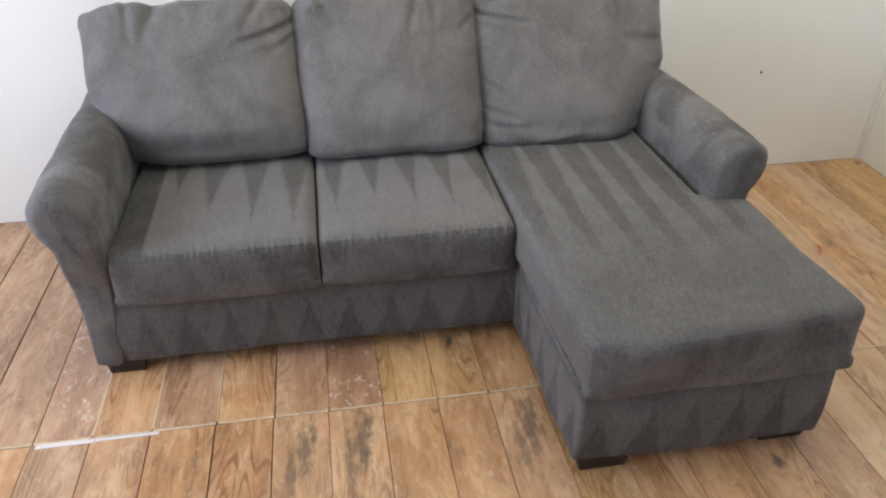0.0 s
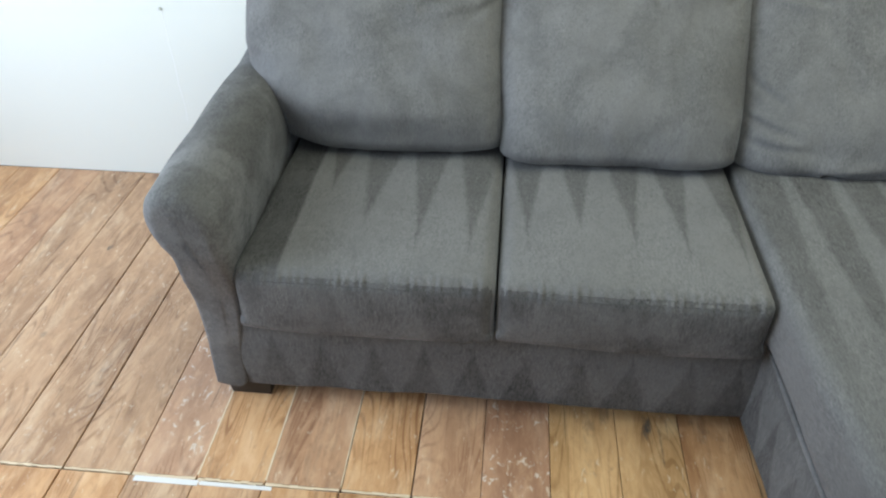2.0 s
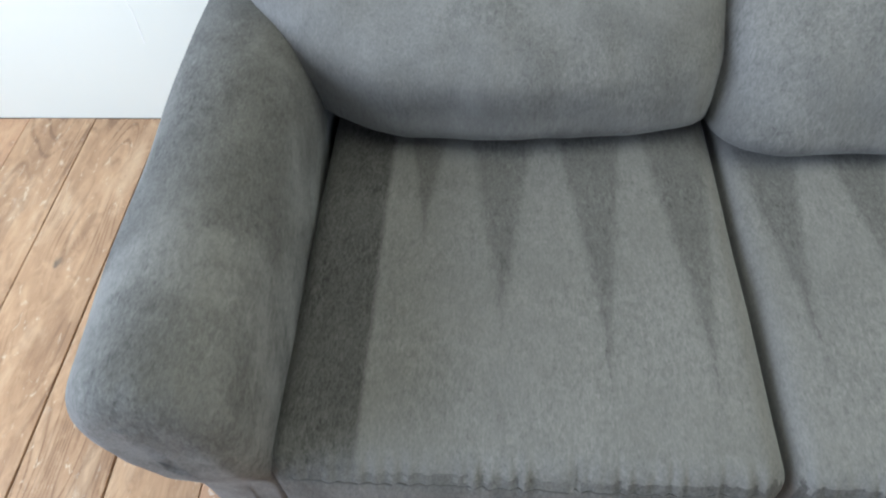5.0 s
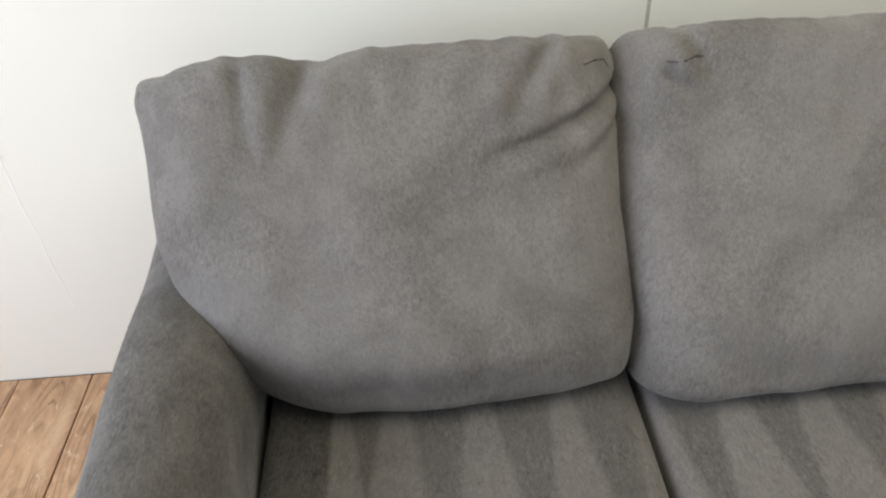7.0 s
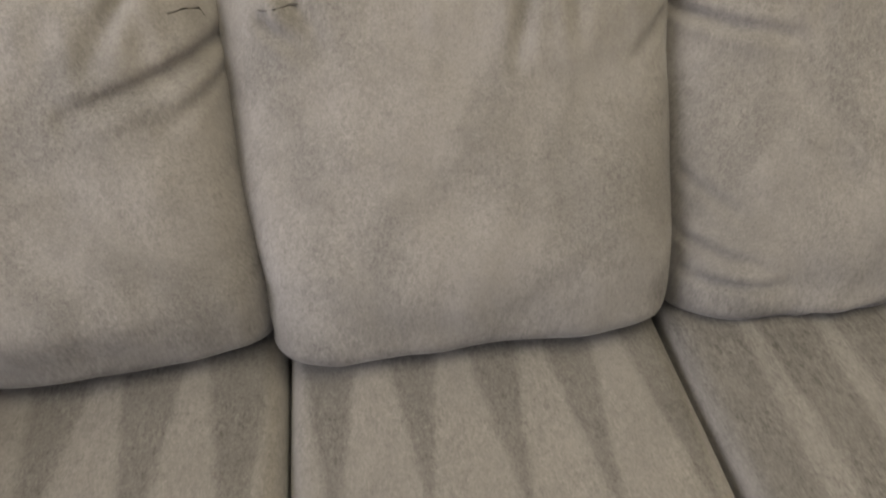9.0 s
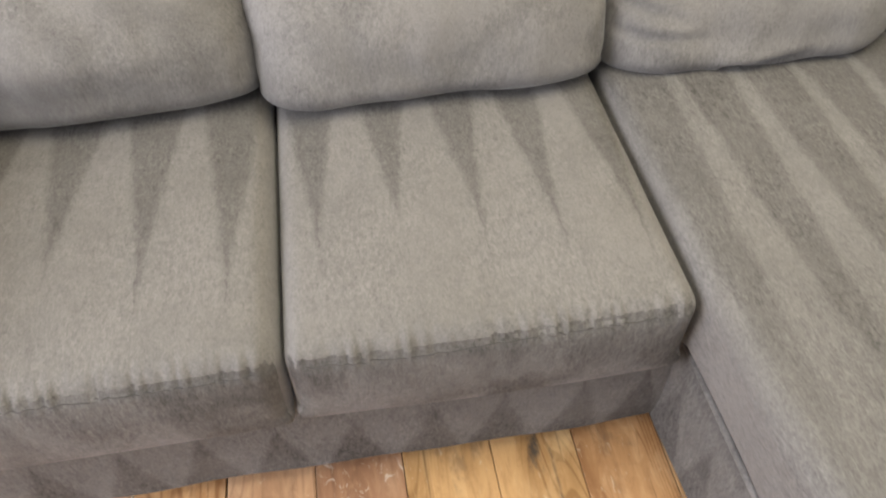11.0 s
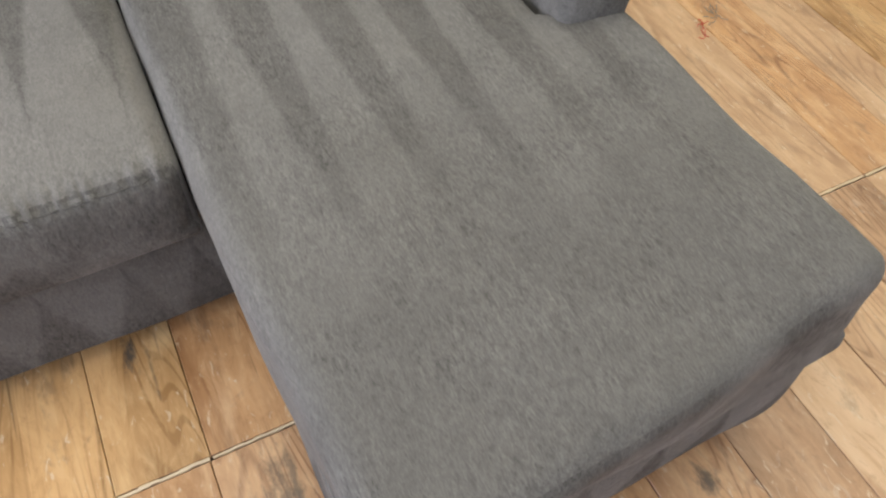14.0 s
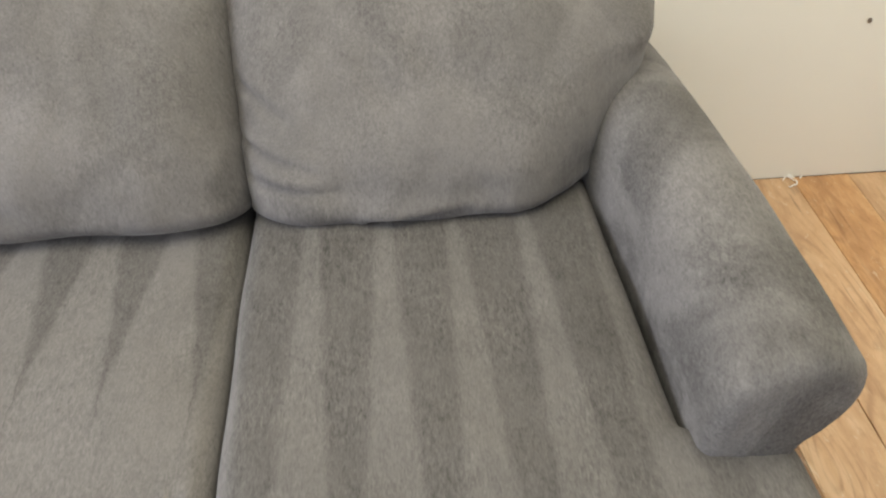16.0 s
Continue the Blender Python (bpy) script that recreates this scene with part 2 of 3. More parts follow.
def paint(name, color, rough=0.6, vary=0.06, dirt=(0.5, 0.47, 0.4)):
    m, t, b = mat(name)
    n1 = noise_at(t, place(t), 2.2, 4, 0.6)
    n2 = noise_at(t, place(t), 60, 4, 0.6)
    col = blend(t, fmath(t, "MULTIPLY", smooth(t, n1, 0.45, 0.8), vary * 2), color, tuple(c * 0.85 for c in color))
    col = blend(t, fmath(t, "MULTIPLY", smooth(t, n2, 0.6, 0.8), vary), col, dirt)
    t.links.new(col, b.inputs["Base Color"])
    b.inputs["Roughness"].default_value = rough
    bump = node(t, "Bump", Height=n2, Strength=0.12, Distance=0.001)
    t.links.new(bump.outputs[0], b.inputs["Normal"])
    return m


# brushed stripes; their contrast is raised to paint shade towards the back cushions
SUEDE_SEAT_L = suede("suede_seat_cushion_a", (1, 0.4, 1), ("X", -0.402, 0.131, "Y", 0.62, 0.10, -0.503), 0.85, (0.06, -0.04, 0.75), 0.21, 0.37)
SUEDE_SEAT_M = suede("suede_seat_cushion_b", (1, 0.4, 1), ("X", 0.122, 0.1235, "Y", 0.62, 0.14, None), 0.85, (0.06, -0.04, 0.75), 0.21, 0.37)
# tone darkens chaise, base and arms, lightens the back cushions: painted-in shading
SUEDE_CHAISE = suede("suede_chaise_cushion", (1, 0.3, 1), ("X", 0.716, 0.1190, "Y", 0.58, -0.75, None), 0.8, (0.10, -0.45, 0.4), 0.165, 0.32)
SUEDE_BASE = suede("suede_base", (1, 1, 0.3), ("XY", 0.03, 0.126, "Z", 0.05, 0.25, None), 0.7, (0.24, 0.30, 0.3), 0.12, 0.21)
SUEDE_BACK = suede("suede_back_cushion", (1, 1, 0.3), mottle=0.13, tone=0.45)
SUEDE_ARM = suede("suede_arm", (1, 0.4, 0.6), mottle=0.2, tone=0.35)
# darker copy of the suede that makes the cushion fronts look shaded
SUEDE_FRONT_SHADE = suede("suede_front_shade", (1, 1, 0.3), mottle=0.13, tone=0.25)
SEAM_DARK = paint("dark_grey_thread", (0.075, 0.070, 0.066), 0.9, 0.1)
LEG_BLACK = paint("black_leg_lacquer", (0.012, 0.011, 0.011), 0.4, 0.03, (0.05, 0.045, 0.04))
# for the walls out of view: kept dark only to cut bounced light
WALL_LOW_BOUNCE = paint("low_bounce_wall", (0.15, 0.145, 0.135), 0.7, 0.06)
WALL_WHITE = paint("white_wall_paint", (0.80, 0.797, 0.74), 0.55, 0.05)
# ceiling is out of view; its low albedo just reduces the fill
CEIL_LOW_BOUNCE = paint("low_bounce_ceiling", (0.15, 0.145, 0.135), 0.8, 0.04)
TRIM_WHITE = paint("white_trim_paint", (0.78, 0.76, 0.71), 0.5, 0.08)
SEAM_GREY = paint("grey_seam_filler", (0.50, 0.50, 0.43), 0.7, 0.1)
UNDERLAY = paint("dark_underlay", (0.03, 0.022, 0.016), 0.9, 0.1)
EDGE_CREAM = paint("pale_board_core", (0.66, 0.52, 0.35), 0.8, 0.25, (0.25, 0.17, 0.1))
STRIP_WHITE = paint("white_backing_strip", (0.72, 0.68, 0.64), 0.6, 0.25)
NAIL = paint("rusty_nail", (0.17, 0.13, 0.10), 0.5, 0.2)
RED_YARN = paint("red_yarn", (0.55, 0.09, 0.06), 0.9, 0.1)
DUST = paint("grey_lint", (0.30, 0.28, 0.25), 0.95, 0.2)
LINT_WHITE = paint("white_fibre", (0.88, 0.87, 0.85), 0.9, 0.05)

TAN = ((0.285, 0.132, 0.052), (0.575, 0.322, 0.148), (0.792, 0.539, 0.319))
ROSE = ((0.225, 0.120, 0.062), (0.455, 0.272, 0.150), (0.67, 0.475, 0.305))
GOLD = ((0.31, 0.162, 0.058), (0.60, 0.356, 0.158), (0.78, 0.545, 0.285))
SOOT = ((0.308, 0.154, 0.073), (0.594, 0.352, 0.182), (0.792, 0.55, 0.33))
BOARDS = {
    "tan": wood("board_tan", *TAN, soot=0.45),
    "rose": wood("board_rose", *ROSE, fleck=0.25, soot=0.25),
    "rose_knot": wood("board_rose_knotted", *ROSE, spots=((-0.013, 0.19, 0.012, 0.016, 0.8),)),
    "gold": wood("board_gold", *GOLD, soot=0.4),
    "gold_knot": wood("board_gold_knotted", *GOLD, spots=((0.0, -0.42, 0.013, 0.034, 0.95), (0.03, -0.47, 0.003, 0.05, 0.5))),
    # paler wood: the washed-out sheen over the right-hand floor is put into its colour
    "pale": wood("board_pale_sheen", (0.37, 0.215, 0.115), (0.585, 0.375, 0.215), (0.75, 0.55, 0.36), soot=0.25),
    "fleck": wood("board_flecked", (0.30, 0.16, 0.09), (0.53, 0.315, 0.187), (0.71, 0.495, 0.33), fleck=0.9),
    "fleck_dark": wood("board_flecked_dark", (0.25, 0.125, 0.068), (0.45, 0.245, 0.138), (0.60, 0.38, 0.23), fleck=0.9),
    "soot": wood("board_sooty", *SOOT, soot=0.6),
    "soot_mark": wood("board_sooty_marked", *SOOT, soot=0.4, spots=((0.01, 0.47, 0.024, 0.10, 0.7), (-0.03, 0.40, 0.014, 0.11, 0.6), (0.035, 0.53, 0.010, 0.07, 0.6))),
    "soot_knot": wood("board_sooty_knotted", *SOOT, soot=0.3, spots=((0.005, 0.214, 0.020, 0.024, 0.85),)),
    "brown": wood("board_brown", (0.28, 0.14, 0.074), (0.51, 0.295, 0.163), (0.69, 0.47, 0.30), soot=0.3),
}


# ---- mesh helpers ----
def mesh_ob(name, verts, faces, material, smooth_faces=True):
    me = bpy.data.meshes.new(name)
    me.from_pydata([tuple(v) for v in verts], [], faces)
    me.materials.append(material)
    if smooth_faces:
        me.polygons.foreach_set("use_smooth", [True] * len(me.polygons))
    me.update()
    return new(name, me)


def own(ob, parent, label=""):
    """Makes ob a part of parent, leaving it where it stands."""
    ob.parent = parent
    base = parent.matrix_basis.copy()
    if parent.parent is not None:
        base = parent.parent.matrix_basis @ parent.matrix_parent_inverse @ base
    ob.matrix_parent_inverse = base.inverted()
    if label:
        tagged(ob, label)
    return ob


def lines(h, r, step):
    """Grid lines from -h to h, close together within r of both ends."""
    edge = [r * f for f in (0, 0.12, 0.28, 0.48, 0.72, 1.0)]
    n = max(1, int(round((2 * h - 2 * r) / step)))
    mid = [-h + r + (2 * h - 2 * r) * i / n for i in range(1, n)]
    return np.array([-h + e for e in edge] + mid + [h - e for e in reversed(edge)])


def soft_box(h, r, step):
    """Points and faces of a box of half sizes h with rounded edges of radius r."""
    ax = [lines(h[i], min(r, h[i] * 0.98), step) for i in range(3)]
    index, pts, faces = {}, [], []

    def vert(i, j, k):
        if (i, j, k) not in index:
            index[i, j, k] = len(pts)
            pts.append((ax[0][i], ax[1][j], ax[2][k]))
        return index[i, j, k]
    n = [len(a) - 1 for a in ax]
    for d in range(3):
        u, v = (d + 1) % 3, (d + 2) % 3
        for side in (0, n[d]):
            for i in range(n[u]):
                for j in range(n[v]):
                    quad = []
                    for a, c in ((0, 0), (1, 0), (1, 1), (0, 1)):
                        q = [0, 0, 0]
                        q[d], q[u], q[v] = side, i + a, j + c
                        quad.append(vert(*q))
                    faces.append(quad if side else quad[::-1])
    p = np.array(pts)
    hh = np.array([max(x - r, x * 0.02) for x in h])
    inner = np.clip(p, -hh, hh)
    off = p - inner
    ln = np.linalg.norm(off, axis=1, keepdims=True)
    return inner + off / np.maximum(ln, 1e-9) * r, faces


def square_below(p, h, r, power=6):
    """Tightens the rounded edges of a soft box on its lower side."""
    hh = np.array(h) - r
    inner = np.clip(p, -hh, hh)
    off = p - inner
    low = p[:, 2] < -hh[2]
    norm2 = np.linalg.norm(off, axis=1)
    norm6 = (np.abs(off) ** power).sum(1) ** (1 / power)
    k = np.where(low & (norm6 > 1e-9), norm2 / np.maximum(norm6, 1e-9), 1.0)
    return inner + off * k[:, None]


def lump(p, scale, amp, seed=0.0):
    return np.array([noise.noise(Vector(q) * scale + Vector((seed, seed * 1.7, -seed))) for q in p]) * amp


def bump01(d, w):
    return np.exp(-(d / w) ** 2)


def crease(p, a, b, width, depth):
    """How deep a fold from a to b (in the plane of the points p) presses in: a groove with raised lips, fading at b."""
    a, b = np.array(a), np.array(b)
    ab = b - a
    s = np.clip(((p - a) @ ab) / (ab @ ab), 0, 1)
    d = np.linalg.norm(p - a - s[:, None] * ab, axis=1)
    fade = np.clip(1.15 - s, 0, 1) ** 0.7
    return 1.25 * depth * fade * (bump01(d, 0.8 * width) - 0.35 * bump01(d - 2.0 * width, 1.1 * width))


# ---- the room ----
def block(x0, x1, y0, y1, z0, z1):
    v = [(x, y, z) for x in (x0, x1) for y in (y0, y1) for z in (z0, z1)]
    f = [(0, 1, 3, 2), (4, 6, 7, 5), (0, 4, 5, 1), (2, 3, 7, 6), (0, 2, 6, 4), (1, 5, 7, 3)]
    return v, f


def blocks(name, material, *boxes):
    vs, fs = [], []
    for bx in boxes:
        v, f = block(*bx)
        fs += [tuple(i + len(vs) for i in q) for q in f]
        vs += v
    return mesh_ob(name, vs, fs, material, False)


def structure(ob, label, category):
    return tagged(ob, label, category, kind="structure")


SEAM_X = 0.116
wall_back = structure(blocks("wall_north", WALL_WHITE, (LEFT_X - 0.15, SEAM_X - 0.004, WALL_Y, WALL_Y + 0.12, 0, CEIL),
                             (SEAM_X + 0.004, RIGHT_X + 0.15, WALL_Y, WALL_Y + 0.12, 0, CEIL),
                             (SEAM_X - 0.004, SEAM_X + 0.004, WALL_Y + 0.006, WALL_Y + 0.12, 0, CEIL)),
                      "white painted panel wall with a vertical joint behind the sofa", "wall")
own(blocks("joint_filler", SEAM_GREY, (SEAM_X - 0.0038, SEAM_X + 0.0038, WALL_Y + 0.002, WALL_Y + 0.0058, 0, CEIL)), wall_back, "grey filler in the panel joint")
structure(blocks("wall_east", WALL_WHITE, (RIGHT_X, RIGHT_X + 0.15, FRONT_Y - 0.15, WALL_Y, 0, CEIL)), "white painted side wall meeting the back wall", "wall")
y0, y1, z0, z1 = WIN_L
structure(blocks("wall_west", WALL_LOW_BOUNCE, (LEFT_X - 0.15, LEFT_X, FRONT_Y - 0.15, y0, 0, CEIL), (LEFT_X - 0.15, LEFT_X, y1, WALL_Y, 0, CEIL),
                 (LEFT_X - 0.15, LEFT_X, y0, y1, 0, z0), (LEFT_X - 0.15, LEFT_X, y0, y1, z1, CEIL)), "unseen wall, kept dark to cut bounce, with an opening for a lamp", "wall")
x0, x1, z0, z1 = FRONT_FILL
structure(blocks("wall_south", WALL_LOW_BOUNCE, (LEFT_X, x0, FRONT_Y - 0.15, FRONT_Y, 0, CEIL), (x1, RIGHT_X, FRONT_Y - 0.15, FRONT_Y, 0, CEIL),
                 (x0, x1, FRONT_Y - 0.15, FRONT_Y, 0, z0), (x0, x1, FRONT_Y - 0.15, FRONT_Y, z1, CEIL)), "unseen wall, kept dark to cut bounce, with an opening for a lamp", "wall")
structure(blocks("ceiling", CEIL_LOW_BOUNCE, (LEFT_X - 0.15, ROOF_FILL[0], FRONT_Y - 0.15, WALL_Y + 0.12, CEIL, CEIL + 0.12),
                 (ROOF_FILL[1], RIGHT_X + 0.15, FRONT_Y - 0.15, WALL_Y + 0.12, CEIL, CEIL + 0.12),
                 (ROOF_FILL[0], ROOF_FILL[1], FRONT_Y - 0.15, ROOF_FILL[2], CEIL, CEIL + 0.12), (ROOF_FILL[0], ROOF_FILL[1], ROOF_FILL[3], WALL_Y + 0.12, CEIL, CEIL + 0.12)),
          "unseen ceiling, kept dark to cut bounce, with an added opening for a fill lamp", "ceiling")
corner = structure(blocks("trim", TRIM_WHITE, (RIGHT_X - 0.022, RIGHT_X - 0.001, WALL_Y - 0.010, WALL_Y - 0.001, 0.001, CEIL - 0.002),
                          (RIGHT_X - 0.010, RIGHT_X - 0.001, WALL_Y - 0.024, WALL_Y - 0.0105, 0.001, CEIL - 0.002)), "narrow white corner trim between two walls", "trim")


# ---- the sofa ----
SOFA = tagged(new("sofa"), "dark grey microfibre sofa with chaise and rolled arms", "sofa")
SOFA.location = (0.315, 0.45, 0)


def part(name, pts, faces, material, parent, label="", smooth_faces=True):
    return own(mesh_ob(name, pts, faces, material, smooth_faces), parent, label)


# base under the two seats
p, f = soft_box((0.645, 0.44, 0.14), 0.010, 0.03)
p[:, 1] -= np.where(p[:, 1] < -0.3, 0.006 * np.cos(np.clip(p[:, 2] / 0.14, -1, 1) * 1.5), 0)
p += np.stack([0 * p[:, 0], np.where(p[:, 1] < -0.3, lump(p, 5, 0.008, 4.2), 0), np.where(p[:, 2] < -0.1, lump(p, 7, 0.008, 2.0), 0)], 1)
p += (-0.005, 0.465, 0.195)
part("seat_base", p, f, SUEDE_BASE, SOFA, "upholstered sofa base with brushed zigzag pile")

# chaise base
p, f = soft_box((0.370, 0.74, 0.13), 0.014, 0.03)
u = p / (0.370, 0.74, 0.13)
p[:, 1] += np.where(u[:, 1] < -0.9, lump(p, 5, 0.010, 7.7) - 0.006 * (1 - np.clip(u[:, 2], -1, 1) ** 2), 0)
p[:, 0] += np.where(np.abs(u[:, 0]) > 0.9, lump(p, 5, 0.008, 1.7), 0)
p[:, 2] += np.where(u[:, 2] < -0.8, lump(p, 6, 0.010, 5.0), 0)
p += (0.994, 0.147, 0.176)
p[:, 0] += np.where(p[:, 0] < 0.9, np.interp(p[:, 1], (-0.59, 0.0), (0.004, -0.006)), -0.016 * np.clip((p[:, 0] - 0.9) / 0.4, 0, 1))
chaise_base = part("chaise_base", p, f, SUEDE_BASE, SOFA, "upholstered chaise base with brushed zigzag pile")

for y0, y1 in ((-0.565, 0.02),):
    yy = np.linspace(y0, y1, 40)
    ring = [(math.cos(a) * 0.007, math.sin(a) * 0.007) for a in np.linspace(0, 2 * math.pi, 8, endpoint=False)]
    pts = [(0.621 + 0.011 * (0.02 - v) / 0.585 + 0.001 * math.sin(v * 9) + a, v, 0.303 + 0.003 * math.sin(v * 7 + 1) + b) for v in yy for a, b in ring]
    fcs = [(i * 8 + j, i * 8 + (j + 1) % 8, i * 8 + 8 + (j + 1) % 8, i * 8 + 8 + j) for i in range(39) for j in range(8)]
    own(mesh_ob("piping", pts, fcs, SUEDE_ARM), chaise_base)

# back frame behind the cushions
p, f = soft_box((0.97, 0.085, 0.385), 0.03, 0.06)
p += (0.300, 0.935, 0.445)
part("back_frame", p, f, SUEDE_BACK, SOFA)

ARM = [(-0.716, 0.056), (-0.722, 0.075), (-0.721, 0.20), (-0.723, 0.34), (-0.726, 0.44), (-0.732, 0.505), (-0.752, 0.538), (-0.769, 0.575),
       (-0.774, 0.612), (-0.766, 0.645), (-0.744, 0.668), (-0.712, 0.679), (-0.675, 0.676), (-0.640, 0.658), (-0.614, 0.624),
       (-0.602, 0.575), (-0.599, 0.52), (-0.604, 0.44), (-0.618, 0.32), (-0.632, 0.20), (-0.645, 0.058)]


def closed_curve(ctrl, n):
    """n points evenly along a closed smooth curve through the control points."""
    c = np.array(ctrl)
    m = len(c)
    out = []
    for i in range(m):
        a, b, d, e = c[i - 1], c[i], c[(i + 1) % m], c[(i + 2) % m]
        for s in np.linspace(0, 1, 12, endpoint=False):
            out.append(0.5 * ((2 * b) + (d - a) * s + (2 * a - 5 * b + 4 * d - e) * s * s + (3 * b - a - 3 * d + e) * s ** 3))
    out = np.array(out)
    seg = np.r_[0, np.cumsum(np.linalg.norm(np.roll(out, -1, 0) - out, axis=1))]
    ring = np.vstack([out, out[:1]])
    at = np.linspace(0, seg[-1], n, endpoint=False)
    return np.stack([np.interp(at, seg, ring[:, 0]), np.interp(at, seg, ring[:, 1])], 1)


def arm(front, back, flip, seed, toe, r):
    """A rolled arm with a rounded front end, lofted from front to back; flip mirrors it to the chaise side."""
    n = 120
    prof = closed_curve(ARM, n)
    tang = np.roll(prof, -1, 0) - np.roll(prof, 1, 0)
    nrm = np.stack([tang[:, 1], -tang[:, 0]], 1) / np.linalg.norm(tang, axis=1)[:, None]
    centre = np.array((-0.69, 0.55))
    if ((prof - prof.mean(0)) * nrm).sum() < 0:
        nrm = -nrm
    rings = [(front + r * (1 - math.sin(a)), r * (1 - math.cos(a))) for a in np.linspace(math.pi / 2, 0, 9)]
    rings += [(y, 0.0) for y in np.linspace(front + r + 0.03, back, 28)]
    pts = []
    for y, inset in rings:
        q = prof - nrm * (inset * 0.9 * np.interp(prof[:, 1], (0.06, 0.42, 0.55), (0.22, 0.30, 1.0)))[:, None]
        k = np.clip((y - front) / (back - front), 0, 1)
        x, z = q[:, 0] + toe * k, q[:, 1]
        deep = np.interp(prof[:, 1], (0.06, 0.42, 0.55), (0.25, 0.35, 1.0)) if y <= front + r else np.ones(n)
        pts.append(np.stack([x, front + (y - front) * deep, z], 1))
    # flat front panel, shrunk in steps so that it stays smooth
    face = []
    for k in (0.8, 0.55, 0.25):
        q = pts[0].copy()
        mid = np.stack([np.interp(q[:, 2], (0.058, 0.5, 0.6, 0.68), (-0.674, -0.665, -0.69, -0.70)), q[:, 1], np.clip(q[:, 2], 0.08, 0.63)], 1)
        q = mid + (q - mid) * k
        q[:, 1] -= 0.004 * (1 - k)
        face.append(q)
    pts = np.vstack(face[::-1] + pts)
    total = len(pts) // n
    faces = [(i * n + j, i * n + (j + 1) % n, (i + 1) * n + (j + 1) % n, (i + 1) * n + j) for i in range(total - 1) for j in range(n)]
    faces.append(tuple(range(n))[::-1])
    faces.append(tuple((total - 1) * n + j for j in range(n)))
    pts = pts + np.stack([lump(pts, 6, 0.007, seed), lump(pts, 7, 0.006, seed + 3) * (pts[:, 1] < front + 0.03), lump(pts, 5, 0.006, seed + 5)], 1)
    # the panel under the roll stands a little further back
    k = np.clip((0.56 - pts[:, 2]) / 0.24, 0, 1)
    pts[:, 1] += (0.008 if flip else 0.055) * k * k * (3 - 2 * k) * np.clip((0.30 - (pts[:, 1] - front)) / 0.30, 0, 1)
    # small gathers where the roll's cover turns onto the front
    g = bump01(pts[:, 1] - front - 0.02, 0.02) * (pts[:, 2] > 0.56)
    pts[:, 2] += g * 0.0025 * np.sin(pts[:, 0] * 330 + lump(pts, 20, 3, seed))
    if flip:
        pts[:, 0] -= 0.021 * np.sin(math.pi * np.clip((pts[:, 1] - front) / (back - front), 0, 1))
        pts[:, 0] = 0.627 - pts[:, 0]
        faces = [q[::-1] for q in faces]
    return pts, faces


p, f = arm(-0.042, 0.90, False, 1.0, -0.032, 0.046)
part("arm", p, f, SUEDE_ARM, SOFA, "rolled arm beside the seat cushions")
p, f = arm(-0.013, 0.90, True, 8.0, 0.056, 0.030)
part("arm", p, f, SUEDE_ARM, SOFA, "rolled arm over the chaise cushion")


def leg(x, y, dx=0.062, dy=0.045):
    p, f = soft_box((dx, dy, 0.034), 0.004, 0.05)
    k = 1 - 0.14 * (0.034 - p[:, 2]) / 0.068
    p[:, 0] *= k
    p[:, 1] *= k
    return part("leg", p + (x, y, 0.034), f, LEG_BLACK, SOFA, "black tapered block leg")


for lx, ly in ((-0.648, 0.078), (-0.64, 0.86), (1.27, 0.86)):
    leg(lx, ly)
leg(0.722, -0.542, 0.076)
leg(1.272, -0.522, 0.078)


def sewn(ob, pts, faces, line, toward, r, wave=0.0):
    """A thin sewn seam lying in the cover of ob: line is given across the direction toward, and dropped onto the surface."""
    tree = BVHTree.FromPolygons([tuple(v) for v in pts], [tuple(q) for q in faces])
    way, out = Vector(toward), []
    for (a0, b0), (a1, b1) in zip(line, line[1:]):
        n = max(2, int(math.hypot(a1 - a0, b1 - b0) / 0.008))
        for k in range(n + 1):
            x, z = a0 + (a1 - a0) * k / n, b0 + (b1 - b0) * k / n + wave * noise.noise(Vector((a0 * 7 + k * 0.9, b0, 5)))
            hit = tree.ray_cast(Vector((x, -2.0, z)), way)[0]
            if hit is not None:
                out.append(hit - way * r * 0.2)
    ring = [(math.cos(a) * r, math.sin(a) * r) for a in np.linspace(0, 2 * math.pi, 5, endpoint=False)]
    v = [(q.x + (a if abs(line[-1][0] - line[0][0]) < 0.02 else 0), q.y + b, q.z + (a if abs(line[-1][0] - line[0][0]) >= 0.02 else 0)) for q in out for a, b in ring]
    fc = [(i * 5 + j, i * 5 + (j + 1) % 5, i * 5 + 5 + (j + 1) % 5, i * 5 + 5 + j) for i in range(len(out) - 1) for j in range(5)]
    return own(mesh_ob("seam", v, fc, SEAM_DARK), ob, "dark sewn seam in the grey cover")


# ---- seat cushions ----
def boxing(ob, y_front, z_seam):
    """Gives the strip of cover in front of y_front and below z_seam a darker suede, its shade painted in."""
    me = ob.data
    me.materials.append(SUEDE_FRONT_SHADE)
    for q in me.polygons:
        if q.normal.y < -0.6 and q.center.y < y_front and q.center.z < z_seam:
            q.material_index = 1


